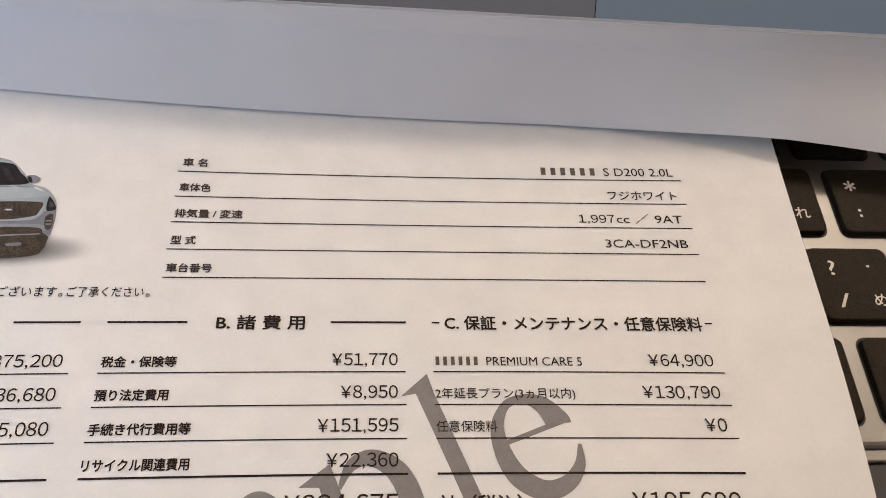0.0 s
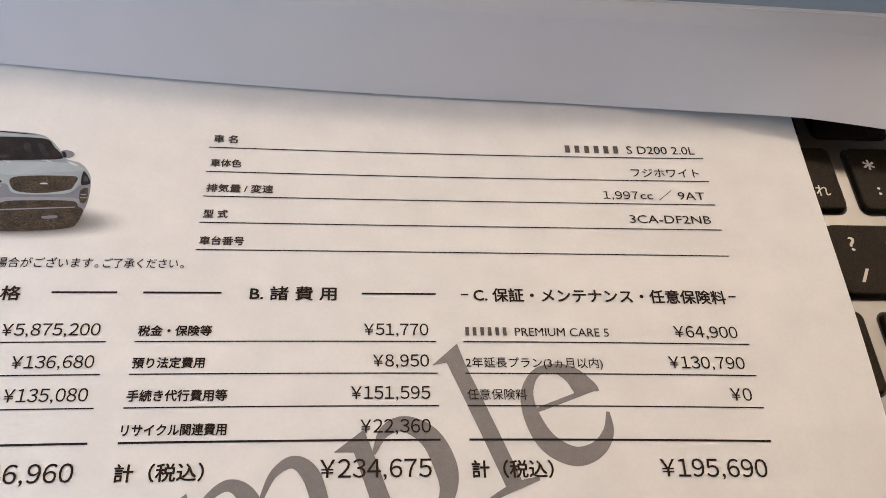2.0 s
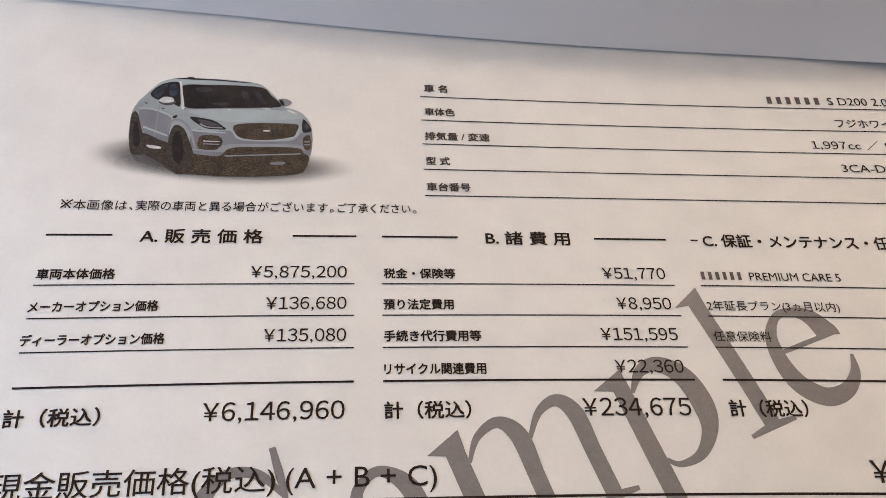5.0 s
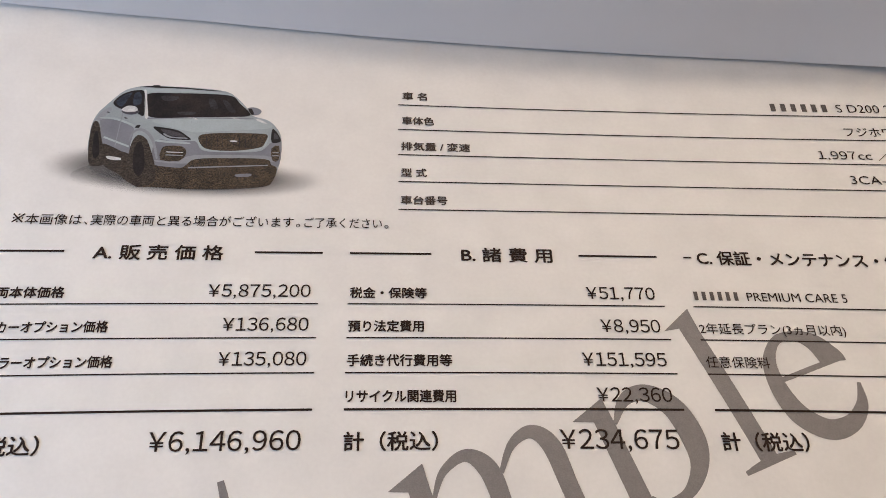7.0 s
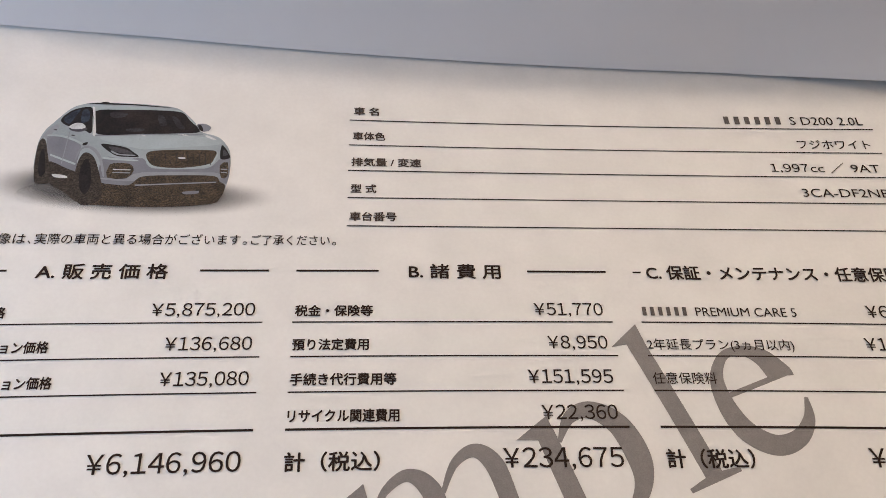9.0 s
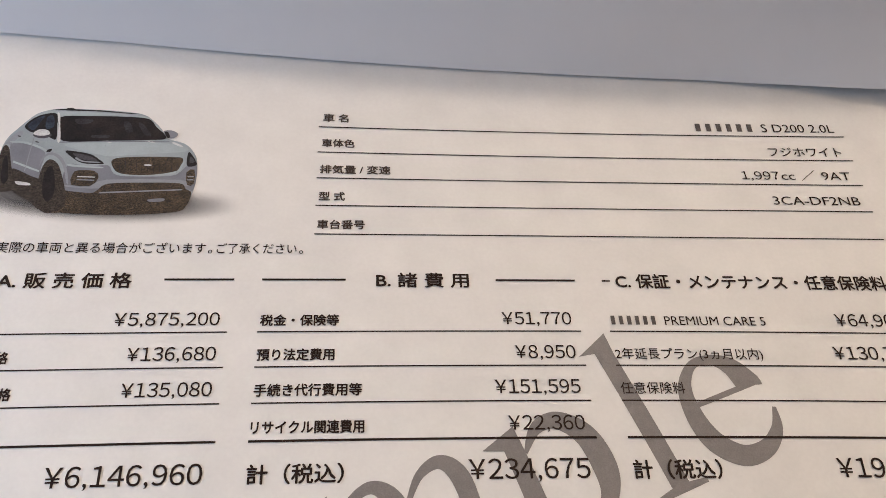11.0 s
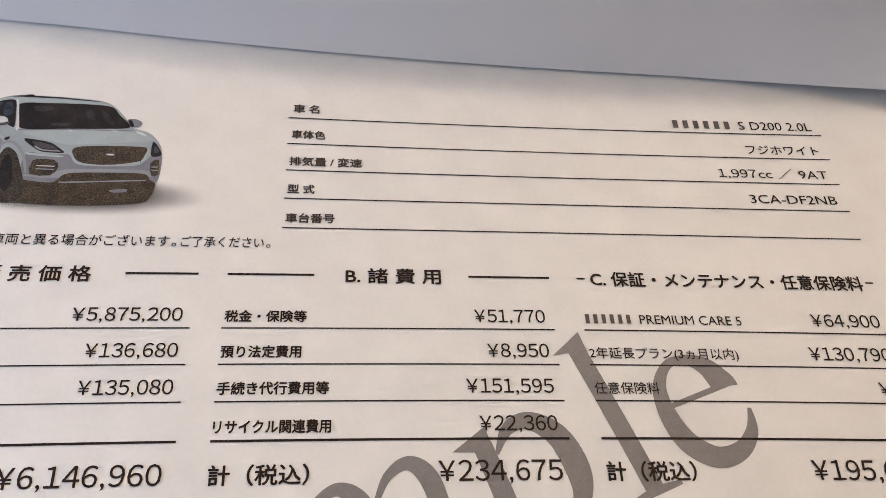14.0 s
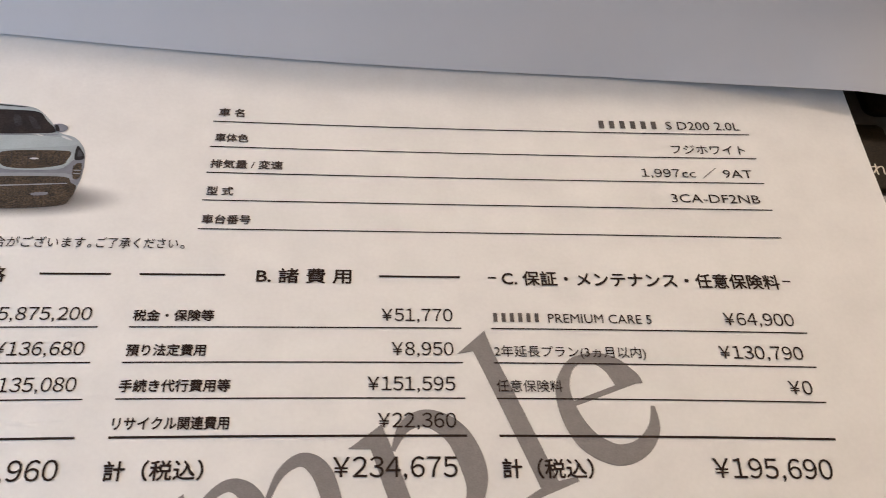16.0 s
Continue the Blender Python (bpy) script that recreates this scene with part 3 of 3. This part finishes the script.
for pts in (((-34.6, 42.8), (-31.8, 42.9), (-32.2, 42.0), (-34.0, 41.7)), ((-26.6, 42.6), (-25.6, 42.5), (-24.9, 40.6), (-26.0, 40.4)), ((-24.2, 42.4), (-23.4, 42.3), (-21.8, 40.0), (-22.9, 39.9)), ((-31.4, 39.4), (-28.6, 39.5), (-28.9, 38.9), (-31.2, 38.8))):
    shape("reflection", pts, CAR_HAZE, 7, car)
shape("side_window", ((-42.8, 40.8), (-41.5, 42.7), (-39.6, 43.7), (-37.6, 43.7), (-37.2, 41.4), (-36.9, 38.2), (-38.8, 38.9), (-41.6, 39.6)), CAR_DARK, 6, car)
shape("window_reflection", ((-42.3, 40.9), (-41.2, 42.5), (-39.8, 43.2), (-40.4, 41.7), (-41.2, 40.0)), CAR_BLUE, 7, car)
shape("window_reflection", ((-39.4, 42.9), (-38.2, 43.2), (-37.8, 41.0), (-39.2, 40.4)), CAR_BLUE, 7, car)
shape("door_pillar", ((-39.7, 43.4), (-39.4, 43.4), (-40.5, 39.3), (-40.9, 39.4)), CAR_DARK, 8, car, round_it=False)
shape("windscreen_pillar", ((-37.6, 43.8), (-37.1, 43.8), (-36.6, 41.2), (-36.1, 37.8), (-36.6, 37.8), (-36.9, 41.2)), CAR_GLINT, 7, car, n=2)
shape("roof", ((-38.0, 44.3), (-34, 44.4), (-27, 44.4), (-23.4, 44.0), (-23.0, 43.7), (-27, 44.0), (-34, 43.9), (-37.0, 43.6)), CAR_LIGHT, 5, car)
shape("door_mirror", ((-41.1, 39.4), (-40.2, 40.2), (-38.8, 40.1), (-38.2, 39.3), (-39.2, 38.9), (-40.6, 38.9)), CAR_GLINT, 9, car)
shape("mirror_shade", ((-41.0, 39.1), (-38.2, 39.3), (-38.0, 38.8), (-39.2, 38.3), (-40.6, 38.5)), CAR_DIM, 8, car)
shape("door_mirror", ((-20.0, 40.8), (-18.8, 41.1), (-17.7, 40.4), (-18.1, 39.5), (-19.2, 39.4)), CAR_SIDE, 8, car)
shape("mirror_glass", ((-19.8, 40.6), (-19.3, 40.7), (-18.9, 39.6), (-19.3, 39.4)), CAR_DARK, 9, car)
shape("roof_edge", ((-39.4, 44.5), (-36.6, 44.95), (-30.8, 45.0), (-24.2, 44.6), (-25.6, 44.5), (-30.8, 44.7), (-36.4, 44.6)), CAR_DARK, 5, car, round_it=False)
shape("aerial", ((-36.1, 45.1), (-35.3, 45.2), (-34.9, 44.9), (-36.0, 44.85)), CAR_DARK, 6, car)
shape("side_vent", ((-38.0, 35.9), (-37.2, 36.1), (-37.4, 35.5), (-38.1, 35.4)), CAR_DARK, 6, car)
shape("arch_line", ((-38.9, 32.2), (-38.4, 34.0), (-37.2, 34.9), (-35.8, 34.0), (-34.8, 32.0), (-34.0, 29.0), (-33.7, 29.1), (-34.5, 32.4), (-35.6, 34.6), (-37.2, 35.4), (-38.6, 34.4)), CAR_MID, 5, car, n=3)

# ---- the folded sheet that stands across the keyboard ----
folded_sheet = tagged(new("folded_sheet"), "plain white sheet folded and propped across the keyboard", "paper")
FOLD_X0, FOLD_X1 = -0.112, 0.180


def fold_foot(x):
    """Lower front edge: place across the sheet and height."""
    y = 0.0610 - 0.030 * max(0.0, x + 0.03) - 1.4 * max(0.0, x - 0.1) ** 2
    z = page_z(min(x, PAGE_X1), y) + 0.0006
    lift = min(0.0030, 0.30 * max(0.0, x - 0.085) ** 1.5)
    y -= 0.0011 * min(1.0, max(0.0, (x - 0.082) / 0.028))
    return y - 0.9 * lift, z + lift


def fold_ridge(x):
    return 0.0691 - 0.0316 * x, 0.0232


def fold_panels():
    nx, nv = 60, 14
    front, back = bmesh.new(), bmesh.new()
    fv, bv = [], []
    for i in range(nx + 1):
        x = FOLD_X0 + (FOLD_X1 - FOLD_X0) * i / nx
        (y0, z0), (y1, z1) = fold_foot(x), fold_ridge(x)
        col = []
        for k in range(nv + 1):
            s = k / nv
            sag = -0.0030 * min(s / 0.714, (1 - s) / 0.286)
            col.append(front.verts.new((x, y0 + (y1 - y0) * s - sag, z0 + (z1 - z0) * s)))
        fv.append(col)
        col = []
        for k in range(9):
            s = k / 8
            col.append(back.verts.new((x, y1 - 0.0004 + 0.022 * s, z1 - 0.0003 - (z1 - 0.0002) * s ** 0.8)))
        bv.append(col)
    for bm, cols in ((front, fv), (back, bv)):
        for a, b in zip(cols, cols[1:]):
            for k in range(len(a) - 1):
                bm.faces.new((a[k], b[k], b[k + 1], a[k + 1]))
        if bm is front:
            for a, b in zip(cols, cols[1:]):
                bm.edges.get((a[10], b[10])).smooth = False
        low = bmesh.ops.extrude_face_region(bm, geom=bm.faces[:])["geom"]
        for v in [g for g in low if isinstance(g, bmesh.types.BMVert)]:
            v.co.y += 0.00015 if bm is front else -0.0001
            v.co.z -= 0.0001
        bmesh.ops.recalc_face_normals(bm, faces=bm.faces)
        sharpen(bm)
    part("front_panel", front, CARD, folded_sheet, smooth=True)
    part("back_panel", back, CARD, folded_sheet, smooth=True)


fold_panels()

# ---- the laptop ----
laptop = tagged(new("laptop"), "open silver laptop with black keys under the sheets", "laptop")
laptop.matrix_basis = pose(0, 0, -0.00345, 2.29, 0, 0)
DECK_Z = -0.0014
LX0, LX1, LY0, LY1 = -0.128, 0.200, -0.128, 0.094


def deck():
    bm = bmesh.new()
    slab(bm, LX0, LX1, -0.0127, LY1, DECK_Z - 0.010, DECK_Z, 0.0012, 3)
    return part("keyboard_deck", bm, ALU, laptop, "silver aluminium keyboard deck")


deck()
block("palm_rest_edge", (LX0 + 0.001, LX1 - 0.001, -0.0150, -0.01275, DECK_Z - 0.010, DECK_Z - 0.0006), ALU, laptop, bevel=0.0004)
block("palm_rest", (LX0 + 0.001, LX1 - 0.001, LY0, -0.01505, DECK_Z - 0.010, DECK_Z - 0.0012), TOUCH, laptop, "dark palm rest and touchpad", bevel=0.0005)

PITCH_X, PITCH_Y, CAP_W, CAP_H = 0.0207, 0.0206, 0.0168, 0.0166


def key_mesh(w, h):
    bm = bmesh.new()
    rings = []
    for inset, z in ((-0.00015, -0.0012), (0.0, -0.0004), (0.0001, -0.0001), (0.0004, 0.0)):
        rings.append((rounded_outline(-w / 2 + inset, w / 2 - inset, -h / 2 + inset, h / 2 - inset, 0.0016), z))
    prism(bm, rings)
    me = bpy.data.meshes.new("key")
    bm.to_mesh(me)
    bm.free()
    me.materials.append(KEYCAP)
    return me


def well_mesh(w, h):
    bm = bmesh.new()
    rings = [(rounded_outline(-w / 2 - 0.0006, w / 2 + 0.0006, -h / 2 - 0.0006, h / 2 + 0.0006, 0.0021), z) for z in (-0.0003, 0.00006)]
    prism(bm, rings)
    me = bpy.data.meshes.new("key_well")
    bm.to_mesh(me)
    bm.free()
    me.materials.append(WELL)
    return me


def key(x, y, meshes):
    cap = new("key", meshes[0])
    cap.parent, cap.location = laptop, (x, y, 0)
    well = new("key_well", meshes[1])
    well.parent, well.location = laptop, (x, y, DECK_Z)
    return cap


def legend(cap, body, dx, dy, em, wide=1.0, bold=0.0):
    bm = glyphs(body, bold)
    cx = (min(v.co.x for v in bm.verts) + max(v.co.x for v in bm.verts)) / 2
    cy = (min(v.co.y for v in bm.verts) + max(v.co.y for v in bm.verts)) / 2
    for v in bm.verts:
        v.co = ((dx + (v.co.x - cx) * em * wide) * MM, (dy + (v.co.y - cy) * em) * MM, 0.00005 + v.co.z * 0.002)
    return part("legend", bm, LEGEND, cap)


standard = key_mesh(CAP_W, CAP_H), well_mesh(CAP_W, CAP_H)
HOME_Y = 0.04135
SEMI_X = 0.1311
rows = ((HOME_Y + 2 * PITCH_Y, -0.75, 12), (HOME_Y + PITCH_Y, -0.25, 12), (HOME_Y, 0.0, 12), (HOME_Y - PITCH_Y, 0.5, 11))
caps = {}
for r, (y, shift, count) in enumerate(rows):
    for c in range(count):
        x = SEMI_X + (c - 9 + shift) * PITCH_X
        if x < LX1 - 0.012:
            caps[r, c] = key(x, y, standard)
low_y = 0.0003
short = key_mesh(0.0166, 0.0168), well_mesh(0.0166, 0.0168)
long_key = key_mesh(0.0260, 0.0168), well_mesh(0.0260, 0.0168)
space = key_mesh(0.0860, 0.0168), well_mesh(0.0860, 0.0168)
for x, kind in ((0.1215, long_key), (0.1467, short), (0.1672, short), (0.1877, short), (0.0925, long_key), (0.0345, space), (-0.0240, long_key), (-0.0530, long_key), (-0.0800, short), (-0.1010, short)):
    key(x, low_y, kind)
semi, colon, slash = caps[2, 9], caps[2, 10], caps[3, 9]
legend(semi, "れ", 4.0, -3.6, 3.3, bold=0.01)
legend(semi, "+", -4.0, 3.6, 3.4)
legend(colon, "*", -4.2, 3.6, 6.0, bold=0.015)
legend(colon, ":", -4.0, -3.5, 4.0, bold=0.03)
legend(colon, "け", 4.0, -3.6, 3.3, bold=0.01)
legend(slash, "?", -4.0, 3.5, 4.8, 1.3, bold=0.006)
legend(slash, "/", -3.6, -4.0, 4.4, 1.9, bold=0.008)
legend(slash, "•", 3.6, 3.9, 2.6)
legend(slash, "め", 3.9, -3.9, 3.3, bold=0.01)


def lid():
    lean = Matrix.Translation((0, LY1 + 0.0062, DECK_Z - 0.009)) @ Matrix.Rotation(radians(50), 4, "X")
    made = []
    for name, dims, mat, label in (("lid", (LX0, LX1, 0.0, 0.206, -0.006, 0.0), ALU, "silver screen lid"),
                                   ("bezel", (LX0 + 0.002, LX1 - 0.002, 0.0005, 0.204, 0.00005, 0.0006), WELL, "black screen bezel"),
                                   ("display", (LX0 + 0.007, 0.1015, 0.0012, 0.198, 0.00065, 0.0008), PANE_A, "dark grey display"),
                                   ("display", (0.1018, LX1 - 0.007, 0.0012, 0.198, 0.00065, 0.0008), PANE_B, "dark blue-grey display area")):
        bm = bmesh.new()
        slab(bm, *dims, 0.0015 if name == "lid" else 0.0)
        bmesh.ops.transform(bm, matrix=lean, verts=bm.verts)
        made.append(part(name, bm, mat, laptop, label))
    return made


lid()
bm = bmesh.new()
slab(bm, LX0 + 0.03, LX1 - 0.03, LY1 + 0.0002, LY1 + 0.004, DECK_Z - 0.010, DECK_Z - 0.004, 0.001)
part("hinge", bm, WELL, laptop)
for x in (LX0 + 0.03, LX1 - 0.03):
    block("rubber_foot", (x - 0.008, x + 0.008, LY1 - 0.03, LY1 - 0.014, -0.0225, DECK_Z - 0.010), RUBBER, laptop, bevel=0.001)
    block("rubber_foot", (x - 0.008, x + 0.008, LY0 + 0.010, LY0 + 0.026, -0.0128, DECK_Z - 0.010), RUBBER, laptop, bevel=0.0005)

# ---- desk and room ----
DESK_Z = -0.0210
desk = tagged(new("desk"), "brown wooden desk under the laptop", "desk")
block("desktop", (-0.290, 1.00, -0.42, 0.42, DESK_Z - 0.025, DESK_Z), WOOD, desk, bevel=0.003)
FLOOR_Z = DESK_Z - 0.72
for x in (-0.255, 0.95):
    for y in (-0.37, 0.37):
        block("leg", (x - 0.025, x + 0.025, y - 0.025, y + 0.025, FLOOR_Z, DESK_Z - 0.025), WOOD, desk, bevel=0.003)

RX0, RX1, RY0, RY1, CEIL = -0.295, 1.9, -1.9, 1.9, FLOOR_Z + 2.4


def setting(name, dims, mat, label):
    return tagged(block(name, dims, mat), label, kind="structure")


setting("floor", (RX0, RX1, RY0, RY1, FLOOR_Z - 0.1, FLOOR_Z), FLOOR, "brown wooden floor of the room")
setting("ceiling", (RX0, RX1, RY0, RY1, CEIL, CEIL + 0.1), WHITE, "white painted ceiling of the room")
setting("wall_north", (RX0 - 0.1, RX1 + 0.1, RY1, RY1 + 0.1, FLOOR_Z, CEIL), WALL, "off-white painted wall of the room")
setting("wall_south", (RX0 - 0.1, RX1 + 0.1, RY0 - 0.1, RY0, FLOOR_Z, CEIL), WALL, "off-white painted wall of the room")
setting("wall_east", (RX1, RX1 + 0.1, RY0, RY1, FLOOR_Z, CEIL), WALL, "off-white painted wall of the room")
WY0, WY1, WZ0, WZ1 = -0.30, 0.18, 0.0, 0.28
wall_west = tagged(new("wall_west"), "off-white painted wall with a window opening", kind="structure")
for dims in ((RX0 - 0.1, RX0, RY0, WY0, FLOOR_Z, CEIL), (RX0 - 0.1, RX0, WY1, RY1, FLOOR_Z, CEIL), (RX0 - 0.1, RX0, WY0, WY1, FLOOR_Z, WZ0), (RX0 - 0.1, RX0, WY0, WY1, WZ1, CEIL)):
    block("wall_panel", dims, WALL, wall_west)
window = tagged(new("window_1"), "white framed window letting in daylight", kind="structure")
for dims in ((RX0 - 0.06, RX0 - 0.02, WY0, WY0 + 0.04, WZ0, WZ1), (RX0 - 0.06, RX0 - 0.02, WY1 - 0.04, WY1, WZ0, WZ1),
             (RX0 - 0.06, RX0 - 0.02, WY0 + 0.04, WY1 - 0.04, WZ0, WZ0 + 0.04), (RX0 - 0.06, RX0 - 0.02, WY0 + 0.04, WY1 - 0.04, WZ1 - 0.04, WZ1)):
    block("window_frame", dims, WHITE, window)

ceiling_lamp = tagged(new("ceiling_lamp"), "round ceiling lamp with a warm white shade", "lamp")
ceiling_lamp.location = (LAMP.x, LAMP.y, CEIL)
bm = bmesh.new()
bmesh.ops.create_cone(bm, cap_ends=True, segments=32, radius1=0.11, radius2=0.13, depth=0.04, matrix=Matrix.Translation((0, 0, -0.02)))
part("shade", bm, SHADE, ceiling_lamp)
